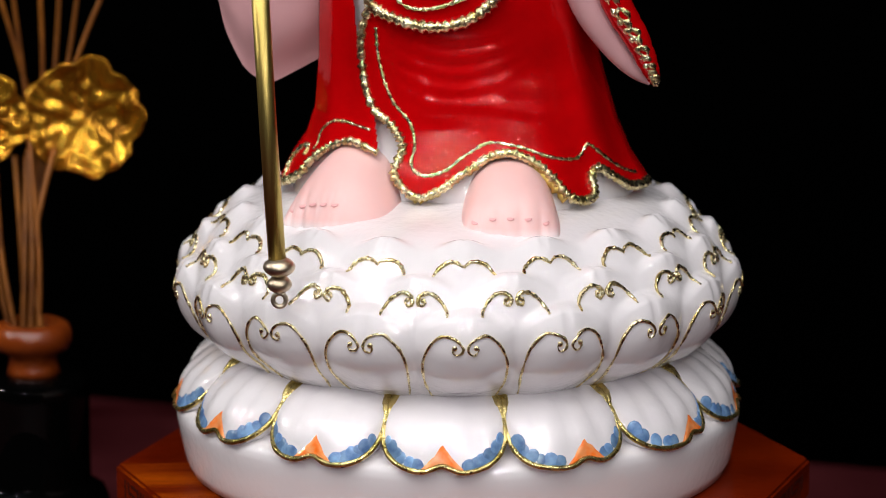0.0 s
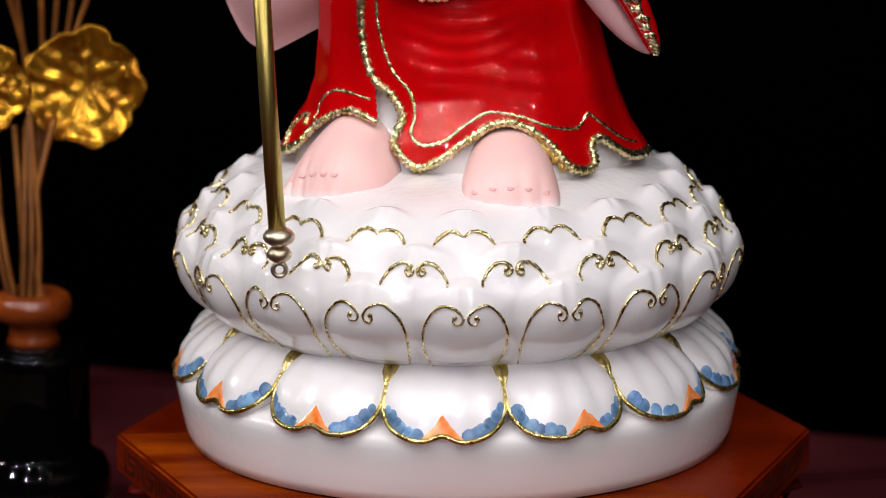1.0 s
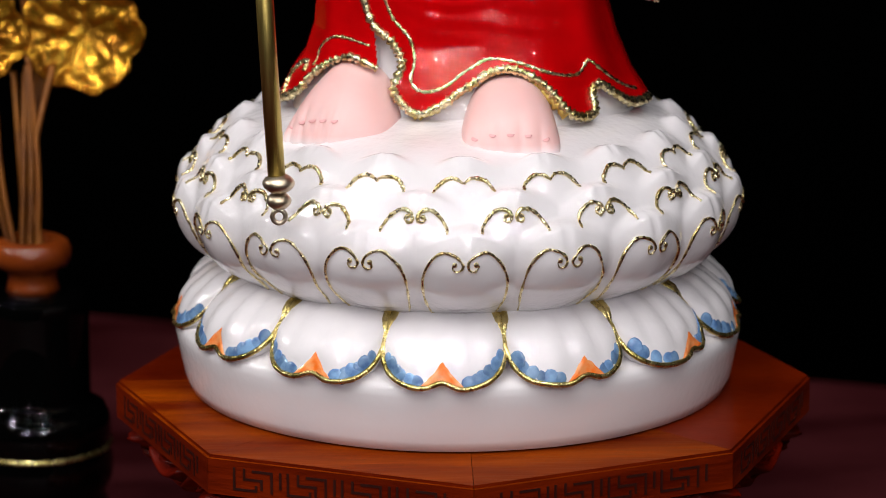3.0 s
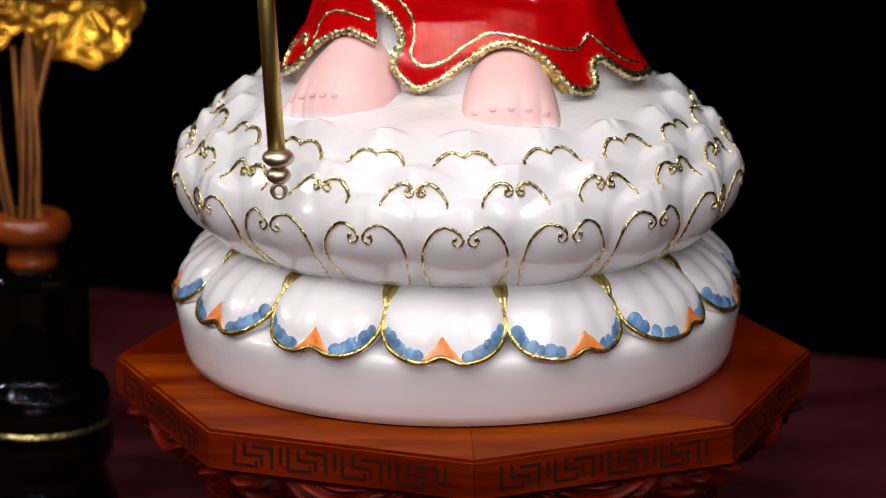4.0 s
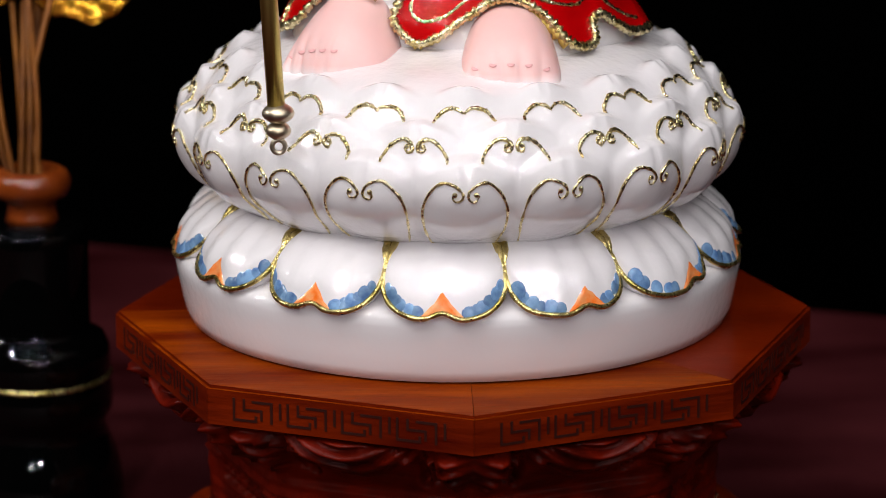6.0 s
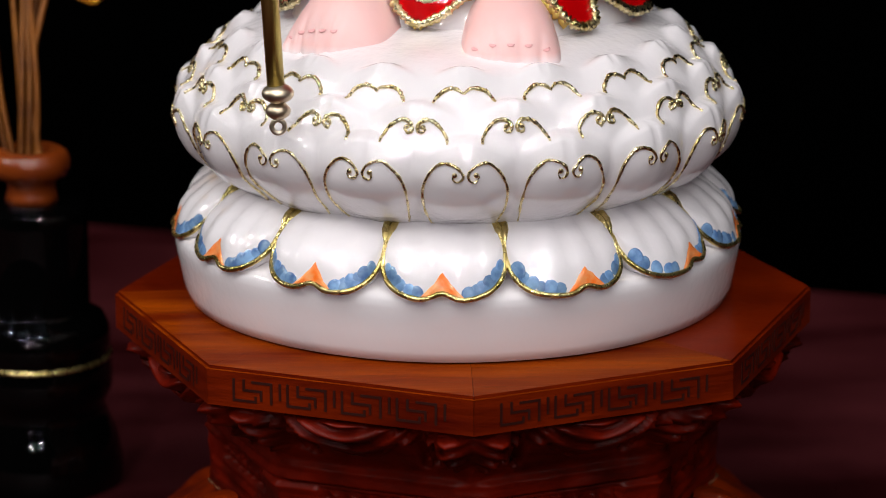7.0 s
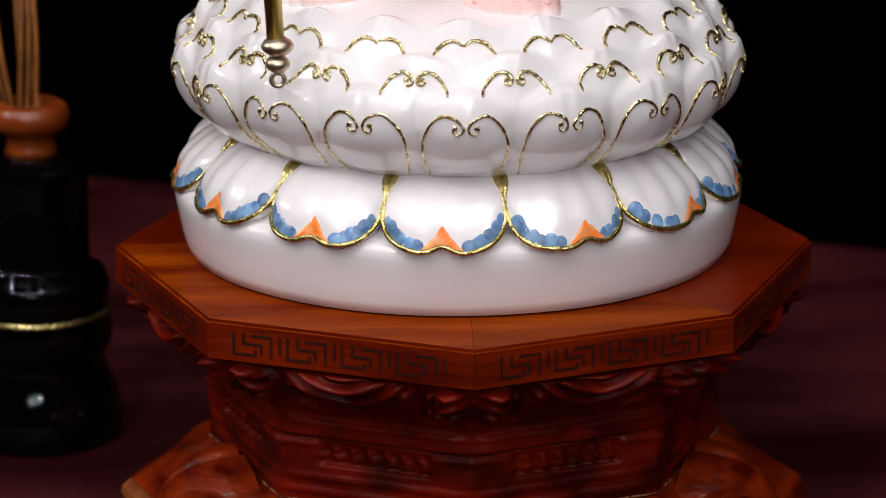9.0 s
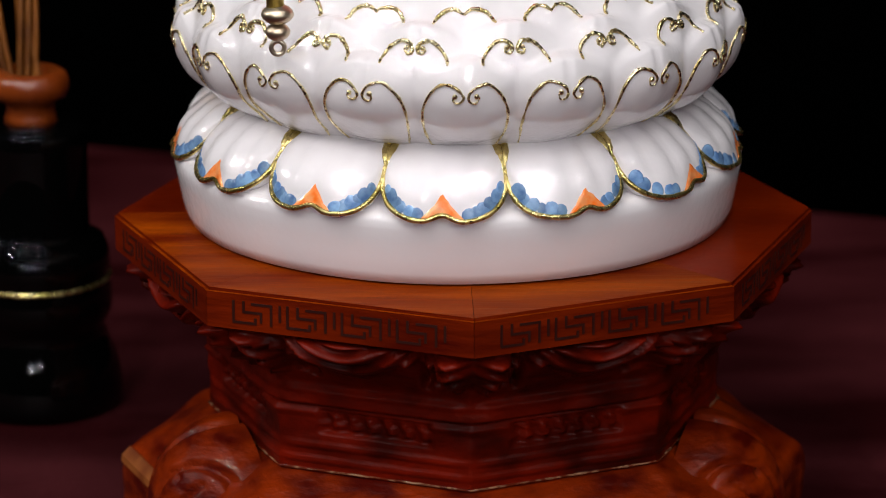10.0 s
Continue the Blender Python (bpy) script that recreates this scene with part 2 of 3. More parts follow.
def fret(bm, pts, along, out):
    """A thin bent bar let into the face, cornered square."""
    w, rings = 0.00042, []
    for i, p in enumerate(pts):
        ways = []
        if i:
            ways.append((p - pts[i - 1]).normalized())
        if i < len(pts) - 1:
            ways.append((pts[i + 1] - p).normalized())
        across = sum((Vector(out).cross(v) for v in ways), Vector())
        rings.append([bm.verts.new(p + across * w * k + out * d) for k, d in ((-1, 0.0002), (1, 0.0002), (1, -0.0005), (-1, -0.0005))])
    for a, b in zip(rings, rings[1:]):
        for k in range(4):
            bm.faces.new((a[k], a[(k + 1) % 4], b[(k + 1) % 4], b[k]))
    bm.faces.new(rings[0]), bm.faces.new(rings[-1])


stand = thing("octagonal_stand", "carved octagonal rosewood stand with a fretwork edge", "stand")
# top boards: eight wedges with a fine joint between them
for k in range(8):
    a0, a1 = math.pi / 4 * k + 0.0007, math.pi / 4 * (k + 1) - 0.0007
    bm = bmesh.new()
    c = [Vector((R8 * math.sin(a), -R8 * math.cos(a), 0)) for a in (a0, a1)]
    i = [v * 0.35 for v in c]
    low = [bm.verts.new(v + Vector((0, 0, 0.1018))) for v in (c[0], c[1], i[1], i[0])]
    up = [bm.verts.new(v + Vector((0, 0, TOP))) for v in (c[0], c[1], i[1], i[0])]
    bm.faces.new(up), bm.faces.new(low)
    for q in range(4):
        bm.faces.new((low[q], low[(q + 1) % 4], up[(q + 1) % 4], up[q]))
    bmesh.ops.bevel(bm, geom=[e for e in bm.edges if all(v.co.z > 0.11 and math.hypot(v.co.x, v.co.y) > 0.115 for v in e.verts)], offset=0.0011, segments=2, affect="EDGES")
    bm.normal_update()
    # bevel faces take slot 1, upright faces the deeper red of slot 2
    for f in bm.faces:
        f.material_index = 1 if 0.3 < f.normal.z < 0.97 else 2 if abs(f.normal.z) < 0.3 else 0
    board = part("top_board", bm, [WOOD if k in (0, 6, 7) else EDGEWOOD, WORN_LIT, EDGEWOOD], stand, "" if k in (0, 6, 7) else "board of a deeper red", smooth=False)
    # fretwork: key pattern along the outer face, dark bars painting the grooves' shade
    mid = (c[0] + c[1]) / 2
    along = (c[1] - c[0]).normalized()
    out = Vector((mid.x, mid.y, 0)).normalized()
    for n in range(4):
        o = -0.0372 + n * 0.0192
        for path in (((0, 1), (0, 0), (0.0078, 0), (0.0078, 0.26)), ((0.0036, 1), (0.0036, 0.5), (0.0098, 0.5), (0.0098, 0.06)), ((0.0064, 0.9), (0.0134, 0.9), (0.0134, -0.05)),
                     ((0.0165, 0.98), (0.0165, 0.2))):
            bm = bmesh.new()
            fret(bm, [mid + along * (o + a) + Vector((0, 0, 0.1044 + 0.0074 * b)) for a, b in path], along, out)
            part("fret_line", bm, GROOVE_SHADE, board, "key line, its groove shade painted dark", smooth=False)
bm = bmesh.new()
turned(bm, [(0.0001, 0.1018), (0.044, 0.1018), (0.044, TOP - 0.0003), (0.0001, TOP - 0.0003)], 16)
part("centre_board", bm, WOOD, stand, smooth=False)
# carved waist
WAIST = ((0.1018, 0.112), (0.098, 0.1125), (0.094, 0.111), (0.089, 0.104), (0.083, 0.096), (0.077, 0.0915), (0.072, 0.090), (0.067, 0.0905), (0.0655, 0.092), (0.063, 0.0905),
         (0.044, 0.0900))
bm = bmesh.new()
levels = [0.1018 - 0.0578 * j / 100 for j in range(101)]
CUTS = 56
rings = eight_sided(bm, [(curve_at(WAIST[::-1], z), z) for z in levels], cuts=CUTS)


def apron(s, z):
    """Relief of one side: a middle cloud lobe, deep slots, curls at the corners; below it a ledge and a panel of small fret blocks."""
    m = abs(s - 0.5)
    edge = 0.0870 - 0.0045 * math.cos(2 * math.pi * m * 2.0) - 0.0050 * math.exp(-((m - 0.42) / 0.05) ** 2) + 0.0012 * noise.noise((s * 9, 1, 2))
    body = smooth_step((z - edge) / 0.0016) * smooth_step((0.1012 - z) / 0.0016)
    lobe = 0.0050 * max(0.0, 1 - (m / 0.25) ** 2) ** 0.5 + 0.0042 * max(0.0, 1 - ((m - 0.41) / 0.085) ** 2) ** 0.5
    curl = math.hypot((m - 0.36) * 0.09, z - 0.0935)
    ridge = 0.0015 * math.sin((z - 0.05 * m + 0.0022 * math.sin(14 * m)) * 2 * math.pi / 0.0058 + 5 * m) + 0.0012 * math.cos(curl * 2 * math.pi / 0.0040) * math.exp(-(curl / 0.006) ** 2)
    slot = -0.0075 * (math.exp(-((m - 0.285) / 0.020) ** 2) + 0.7 * math.exp(-((m - 0.34) / 0.010) ** 2)) * smooth_step((z - 0.078 - 0.03 * abs(m - 0.285)) / 0.003)
    step = 0.0026 * smooth_step((z - 0.0680) / 0.0006) * smooth_step((0.0760 - z) / 0.003)
    inner = smooth_step((0.30 - m) / 0.02)
    teeth = math.sin(s * 2 * math.pi * 11 + 0.6 * math.sin(z * 900))
    row = inner * smooth_step((z - 0.0575) / 0.0006) * smooth_step((0.0665 - z) / 0.0006) * (-0.0024 + 0.0022 * smooth_step(teeth * 3) * (0.4 + 0.6 * smooth_step((z - 0.0598) / 0.0005) * smooth_step((0.0645 - z) / 0.0005)))
    low = 0.0007 * smooth_step(math.sin(z * 2 * math.pi / 0.0052) * 3) * smooth_step((0.0565 - z) / 0.001)
    return 1.35 * body * (lobe + ridge + 0.0012) + slot + step + row + low


for ring, z in zip(rings, levels):
    for n, v in enumerate(ring):
        s = (n % CUTS) / CUTS
        d = Vector((v.co.x, v.co.y, 0)).normalized()
        v.co += d * (apron(s, z) * min(1.0, 9 * s + 0.25, 9 * (1 - s) + 0.25) + 0.0007 * noise.noise((v.co.x * 90, v.co.y * 90, z * 160)))
part("waist", bm, CARVED, stand, "deep red carved waist with scrolls")
# thin bead added along the joint of waist and foot, its pale spots painted glints
bm = bmesh.new()
corner = octagon(0.0908, 0.0446)
tube(bm, [corner[k].lerp(corner[(k + 1) % 8], c / 30) + Vector((0, 0, 0.0002 * noise.noise((k, c * 0.7, 3)))) for k in range(8) for c in range(30)],
     lambda t: 0.00040 * (1 + 0.8 * noise.noise((t * 90, 2, 2))), 6, closed=True)
part("joint_glint_bead", bm, GLINT_BEAD, stand, "added bead with painted glints along a joint")
# spreading foot with a rounded swell at each corner
bm = bmesh.new()
FOOT = ((0.0, 0.118), (0.004, 0.1215), (0.022, 0.1222), (0.027, 0.1205), (0.033, 0.110), (0.038, 0.1), (0.0445, 0.0885))
levels = [0.0445 * j / 24 for j in range(25)]
rings = eight_sided(bm, [(curve_at(FOOT, z), z) for z in levels], cuts=20)
for ring, z in zip(rings, levels):
    for n, v in enumerate(ring):
        v.co += Vector((v.co.x, v.co.y, 0)).normalized() * 0.001 * noise.noise((v.co.x * 70, v.co.y * 70, z * 130))
part("foot", bm, FOOTWOOD, stand, "streaky orange-brown varnished foot")


def cushion(bm, a, r, z, axes, ribs, side=1):
    """A carved swell on the foot: rounded, with curved grooves."""
    d, t = Vector((math.sin(a), -math.cos(a), 0)), Vector((math.cos(a), math.sin(a), 0))

    def f(i, j):
        h, w = math.pi * (i / 80), math.pi * 0.5 * j / 44
        x, y, q = math.cos(h), math.sin(h) * math.cos(w), math.sin(h) * math.sin(w)
        rad = math.hypot(x - 0.45 * side, q - 0.30)
        groove = 1 - 0.085 * math.exp(-(math.sin(ribs * rad) / 0.20) ** 2) - 0.085 * math.exp(-(math.sin(11 * (x * side - 0.5 * q)) / 0.25) ** 2) * (0.1 < q < 0.55) * (x * side > 0.25)
        return d * (r + axes[0] * y * groove) + t * axes[1] * x * groove + Vector((0, 0, z + axes[2] * q * groove))

    sheet(bm, f, 80, 44)


for k in range(8):
    if k in (1, 2, 5, 6):
        bm = bmesh.new()
        cushion(bm, math.pi / 4 * (k + 0.5), 0.086, 0.0170 if k in (1, 6) else 0.006, (0.032, 0.034, 0.0340), 8.0, 1 if k > 3 else -1)
        part("scroll_foot", bm, FOOTWOOD, stand, "swelling carved scroll")
    if k % 2:
        bm = bmesh.new()
        cushion(bm, math.pi / 4 * k, 0.098, 0.0160, (0.024, 0.022, 0.0185), 5.0)
        part("corner_leaf", bm, FOOTWOOD, stand, "small carved corner leaf")

# the rim of the foot at one corner: rubbed pale, its lit edge painted in
bm = bmesh.new()
rings = eight_sided(bm, [(0.1226, 0.0225), (0.1222, 0.0250), (0.1192, 0.0282), (0.1180, 0.0278)], cap=False, cuts=6)
bmesh.ops.delete(bm, geom=[v for v in bm.verts if v.co.x > -0.098 or v.co.y > 0.004], context="VERTS")
part("worn_lit_edge", bm, WORN_LIT, stand, "rubbed edge of the foot with its highlight painted pale", smooth=False)

# ---- the lotus pedestal ----
AX, AY = -0.002, 0.004
lotus = thing("lotus_pedestal", "white glazed marble double lotus pedestal with gilt petals", "pedestal", AX, AY, TOP)


def polar(a, r, z):
    """A point of the pedestal, from its own axis; a in degrees from the front."""
    return Vector((r * math.sin(radians(a)), -r * math.cos(radians(a)), z - TOP))


bm = bmesh.new()
turned(bm, [(0.001, 0.1151), (0.0925, 0.1151), (0.0946, 0.1158), (0.0960, 0.1195), (0.0971, 0.1250), (0.0982, 0.1310), (0.0989, 0.1350), (0.0988, 0.1374), (0.0980, 0.1392), (0.0962, 0.1402), (0.093, 0.1412),
            (0.086, 0.146), (0.078, 0.152), (0.072, 0.156), (0.001, 0.1565)], 160, wobble=0.004)
for v in bm.verts:
    v.co.z -= TOP
    v.co.y *= 0.975
    v.co.z += 0.0004 * noise.noise((v.co.x * 40, v.co.y * 40, 1.0)) * (v.co.z > 0.001)
part("base_slab", bm, MARBLE, lotus, "smooth white marble plinth slab")

CORE = ((0.1475, 0.060), (0.1523, 0.068), (0.157, 0.0755), (0.160, 0.0798), (0.1635, 0.0840), (0.167, 0.0883), (0.171, 0.0920), (0.1755, 0.0944), (0.180, 0.0955), (0.1845, 0.0955), (0.189, 0.0940),
        (0.1935, 0.0910), (0.1985, 0.0867), (0.2035, 0.0815), (0.2070, 0.0768), (0.2095, 0.0712), (0.2120, 0.063), (0.2140, 0.052), (0.2155, 0.040), (0.2163, 0.020), (0.21632, 0.001))
LINE = [(q.x, q.y) for q in spline([(r, z, 0) for z, r in CORE], 8)]
RUN = [0.0]
for (ra, za), (rb, zb) in zip(LINE, LINE[1:]):
    RUN.append(RUN[-1] + math.hypot(rb - ra, zb - za))
RUN_OF = [(p[1], c) for c, p in zip(RUN, LINE)]
STEP = RUN[-1] / 600
EVEN = [(curve_at([(c, p[0]) for c, p in zip(RUN, LINE)], k * STEP), curve_at([(c, p[1]) for c, p in zip(RUN, LINE)], k * STEP)) for k in range(602)]

UPPER = (  # tip, sag of the lip, half angle, swell, rim, knob, first angle
    (0.1886, 0.0052, 10.0, 0.0029, 0.0005, 0.0010, 0.0),
    (0.1990, 0.0042, 10.0, 0.0011, 0.0007, 0.0020, 10.0),
    (0.2082, 0.0040, 10.0, 0.0010, 0.0006, 0.0019, 0.0),
)
FOOT_RUN = curve_at(RUN_OF, 0.1555)
TIPS = [curve_at(RUN_OF, row[0]) for row in UPPER]


def petal_place(row, at):
    """Which petal of a row holds the angle, and how far across it (-1 to 1)."""
    half, first = UPPER[row][2], UPPER[row][6]
    k = math.floor((at - first + half) / (2 * half))
    return k % 18, (at - first - 2 * half * k) / half


def lip(row, at):
    """Where a row of petals ends, along the outline."""
    k, u = petal_place(row, at)
    return TIPS[row] + 0.0009 * noise.noise((k * 1.9, row * 7.0, 0.5)) * (1 - u * u) - UPPER[row][1] * abs(u) ** 1.7


def swelling(row, at, w):
    _, _, _, swell, rim, knob, _ = UPPER[row]
    k, u = petal_place(row, at)
    edge = max(0.0, 1 - u * u) ** (1.0 if row == 0 else 1.5)
    full = math.sin(math.pi * min(1.0, 0.12 + 0.62 * w)) if row == 0 else 1.0
    d = edge * (swell * smooth_step(w * (2.4 if row == 0 else 1.4)) * full + rim * w ** 4)
    d += knob * (1 + 0.4 * noise.noise((k * 2.3, row, 4.0))) * math.exp(-((u - 0.12 * noise.noise((k, row, 8.0))) / 0.40) ** 2) * math.exp(-((w - 1) / 0.34) ** 2)
    return d - 0.0006 * math.exp(-(u / 0.09) ** 2) * smooth_step((w - 0.7) * 4)


def relief(at, run):
    """Height of the carved skin over the plain core: each row swells to its lip, then falls away under the next."""
    x, y = math.sin(radians(at)), math.cos(radians(at))
    d = 0.0007 * noise.noise((3 * x, 3 * y, run * 70)) + 0.0003 * noise.noise((13 * x, 13 * y, run * 150)) * smooth_step((0.1 - run) / 0.03)
    low = FOOT_RUN
    for row in range(3):
        top = lip(row, at)
        if run <= top:
            if run > low:
                d += swelling(row, at, (run - low) / (top - low))
            break
        d += swelling(row, at, 1.0) * (1 - smooth_step((run - top) / (0.0058 if row == 0 else 0.0050)))
        low = top
    return d


def on_lotus(at, run, lift=0.0):
    """A point of the carved skin, square to the core's outline."""
    k = min(max(run / STEP, 0.0), 599.999)
    i = int(k)
    (ra, za), (rb, zb) = EVEN[i], EVEN[i + 1]
    dr, dz = (rb - ra) / STEP, (zb - za) / STEP
    lift += relief(at, run)
    return polar(at, ra + (rb - ra) * (k - i) + lift * dz, za + (zb - za) * (k - i) - lift * dr)


def lotus_patch(name, a0, a1, nu, low, top, nv, parent, label=""):
    """A piece of the carved skin between two angles and two lip lines, shaded as one surface with its neighbours."""
    bm = bmesh.new()
    spots = {}

    def f(i, j):
        at = a0 + (a1 - a0) * i / nu
        inset = 1e-6 * (1 if i == 0 else -1 if i == nu else 0)
        lo, hi = low(at + inset), top(at + inset)
        run = lo + (hi - lo) * j / nv
        p = on_lotus(at, run)
        spots[i * (nv + 1) + j] = (on_lotus(at + 0.12, run) - on_lotus(at - 0.12, run)).cross(on_lotus(at, run + 0.0002) - on_lotus(at, run - 0.0002)).normalized()
        return p

    sheet(bm, f, nu, nv)
    ob = part(name, bm, MARBLE, parent, label)
    ob.data.normals_split_custom_set_from_vertices([spots[k] for k in range(len(ob.data.vertices))])
    return ob


lotus_patch("lotus_core", 0, 360, 432, lambda at: lip(2, at), lambda at: RUN[-1] - 0.002, 30, lotus, "smooth white marble crown of the lotus")
lotus_patch("lotus_throat", 0, 360, 120, lambda at: 0.0, lambda at: FOOT_RUN, 10, lotus)
# the solid stone just under the carved skin
bm = bmesh.new()
sheet(bm, lambda i, j: on_lotus(i * 1.5, FOOT_RUN + (RUN[-1] * 0.86 - FOOT_RUN) * j / 60, -0.0003), 240, 60, wrap=True)
part("lotus_body", bm, MARBLE, lotus)


def upper_petal(row, at, seed):
    half = UPPER[row][2]
    petal = lotus_patch("upper_petal", at - half, at + half, 24, (lambda a: lip(row - 1, a)) if row else (lambda a: FOOT_RUN), lambda a: lip(row, a), 22 if row == 0 else 14, lotus)
    # gilt scroll on the face of the petal: (degrees, height)
    if row == 0:
        path = [(7.4, .1606), (8.0, .1642), (8.4, .1690), (8.3, .1745), (7.4, .1790), (5.9, .1822), (4.2, .1837), (2.4, .1834), (1.1, .1820), (0.5, .1804), (0.9, .1790), (1.9, .1787), (2.4, .1800), (1.8, .1808)]
    elif row == 1:
        path = [(6.6, .1888), (6.4, .1908), (5.5, .1932), (3.9, .1949), (2.3, .1952), (1.1, .1945), (0.5, .1933), (0.8, .1923), (1.6, .1921), (2.0, .1930), (1.4, .1936)]
    else:
        path = [(6.8, .2003), (6.3, .2018), (5.1, .2033), (3.4, .2041), (1.7, .2040), (0.5, .2033), (0.0, .2027)]
    for s in (-1, 1):
        jit = [(s * (a + 0.3 * noise.noise((k * 1.7, seed, s))), z + 0.0004 * noise.noise((seed, k * 1.3, s + 4))) for k, (a, z) in enumerate(path)]
        pts = [on_lotus(at + q.x, curve_at(RUN_OF, q.y) + 0.0005, 0.0002) for q in spline([(a, z, 0) for a, z in jit], 6)]
        bm = bmesh.new()
        wide = 0.00066 if row else 0.00046
        tube(bm, pts, lambda t: wide * (0.66 + 0.5 * math.sin(math.pi * min(1, t * 1.15)) + 0.6 * noise.noise((t * 24, seed, s))), 6)
        if row < 2:
            n = len(pts) - 3
            blob(bm, pts[n], ((0.0009, 0, 0), (0, 0.0005, 0), (0, 0, 0.0009)))
        if row == 0 and at < 1 and s < 0:
            blob(bm, on_lotus(at - 7.0, curve_at(RUN_OF, 0.1598), 0.0008), ((0.0017, 0, 0), (0, 0.0012, 0), (0, 0, 0.0017)))
        part("gilt_scroll", bm, GOLD, petal, "raised gold scroll line")


for row in range(3):
    for k in range(18):
        upper_petal(row, UPPER[row][6] + 20 * k, 7.3 * k + 31 * row)

UNDER_R = ((0, 0.0665), (0.2, 0.0750), (0.4, 0.0822), (0.6, 0.0880), (0.8, 0.0926), (1.0, 0.0972))
UNDER_Z = ((0, 0.1605), (0.2, 0.1596), (0.4, 0.1566), (0.6, 0.1516), (0.8, 0.1455), (1.0, 0.1392))


def lower_petal(at, half, lean, seed):

    def end(u):
        return 0.54 + 0.46 * max(0.0, 1 - abs(u) ** 3.0) ** 0.46 - 0.065 * math.exp(-((u - lean) / 0.17) ** 2) + 0.012 * noise.noise((u * 2, seed, 3))

    def skin(u, v, lift=0.0):
        w = v / end(u)
        r, z = curve_at(UNDER_R, v), curve_at(UNDER_Z, v)
        edge = max(0.0, 1 - abs(u) ** 2.4) ** 0.5
        flute = abs(math.sin(math.pi * 2 * (u + 0.02))) ** 0.8
        out = 0.0048 * (0.22 + 0.78 * edge) + 0.0014 * flute * edge * smooth_step(v * 3) * smooth_step((1.02 - w) * 3) - 0.0022 * smooth_step((w - 0.72) * 3.2) + lift
        slope = 0.35 + 0.65 * smooth_step(v * 1.6)
        p = polar(at + half * u * (0.87 + 0.20 * v), r + out * slope + 0.0003 * noise.noise((u * 3, v * 4, seed)), z + out * (1 - slope) * 0.6)
        return p

    def grid(i, j):
        u = math.sin(math.pi / 2 * (i / 16 - 1))
        if j <= 18:
            return skin(u, end(u) * j / 18)
        p = skin(u, end(u))
        d = Vector((p.x, p.y, 0)).normalized()
        back = ((-0.0008, -0.0010), (-0.004, -0.0016), (-0.012, 0.0005))[j - 19]
        return p + d * back[0] + Vector((0, 0, back[1]))

    bm = bmesh.new()
    sheet(bm, grid, 32, 21)
    petal = part("lower_petal", bm, MARBLE, lotus)
    # gilt rim
    us = [math.sin(math.pi / 2 * (i / 24 - 1)) for i in range(49)]
    pts = [skin(-1, 0.54 * q) for q in (0.3, 0.5, 0.7, 0.85)] + [skin(u, end(u), 0.0002) for u in us] + [skin(1, 0.54 * q) for q in (0.85, 0.7, 0.5, 0.3)]
    bm = bmesh.new()
    tube(bm, pts, lambda t: 0.00088 * (1 + 0.22 * noise.noise((t * 30, seed, 1)) + 0.9 * smooth_step((abs(t - 0.5) - 0.36) * 8)), 8)
    part("gilt_rim", bm, GILT, petal, "gold painted rim")
    # orange tip: a pointed lobe either side of the notch
    bm = bmesh.new()
    wide = 0.31 + 0.04 * noise.noise((seed, 1, 1))

    def tip(i, j):
        o = i / 8 - 1
        u = lean + wide * o
        reach = 0.15 * (1 - abs(o) ** (0.8 + 0.3 * noise.noise((seed, 2, 5)))) + 0.035 * (1 - o * o) + 0.006
        reach *= 1 + 0.25 * noise.noise((o * 4, seed, 8))
        return skin(u, end(u) - 0.012 - reach * j / 6, 0.00022 + 0.0004 * math.sin(math.pi * j / 6) * (1 - abs(o) ** 3))

    sheet(bm, tip, 16, 6)
    part("orange_tip", bm, ORANGE, petal, "orange enamel flame at the tip")
    for s in (-1, 1):
        for n, o in enumerate((0.36, 0.47, 0.58, 0.68, 0.78, 0.86)):
            if noise.noise((seed * 3, n, s)) > 0.42:
                continue
            o += 0.05 * noise.noise((seed, n * 1.7, s))
            u = lean + s * (1 - s * lean) * o
            v = end(u) - 0.055 - 0.008 * n + 0.012 * noise.noise((seed, n, s + 7))
            p = skin(u, v, -0.0001)
            along = (skin(u + 0.05, v) - skin(u - 0.05, v)).normalized()
            down = (skin(u, v + 0.04) - skin(u, v - 0.04)).normalized()
            face = along.cross(down).normalized()
            size = 0.0024 + 0.0011 * noise.noise((n * 1.3, seed, s + 2))
            bm = bmesh.new()
            blob(bm, p, (along * size * (1.0 + 0.4 * noise.noise((n, seed, 9))), down * size * 1.15, face * 0.00045), nu=12, nv=6)
            part("blue_dab", bm, BLUE, petal, "blue enamel dab")


AROUND = (-4.3, 21.5, 47.3, 73.0, 98.8, 124.5, 150.0, 176.0, 201.8, 227.5, 252.5, 276.7, 303.0, 329.6, 355.7)
LEAN = {1: 0.18, 2: 0.32, 3: 0.30, 11: -0.1}
for k in range(14):
    lower_petal(AROUND[k], (AROUND[k + 1] - AROUND[k - 1 if k else 13] + (0 if k else 360)) / 4, LEAN.get(k, 0.0), 5.1 * k)

# ---- the robed figure: one mesh ----
XL = ((.2165, -.0625), (.2253, -.0580), (.2323, -.0531), (.2421, -.0500), (.26, -.0485), (.31, -.048))
XR = ((.2165, .0630), (.2256, .0572), (.2376, .0522), (.2514, .0482), (.263, .0452), (.279, .0431), (.31, .041))
DEEP = ((.2165, .042), (.225, .039), (.24, .036), (.26, .034), (.31, .034))
HIGH = 0.306


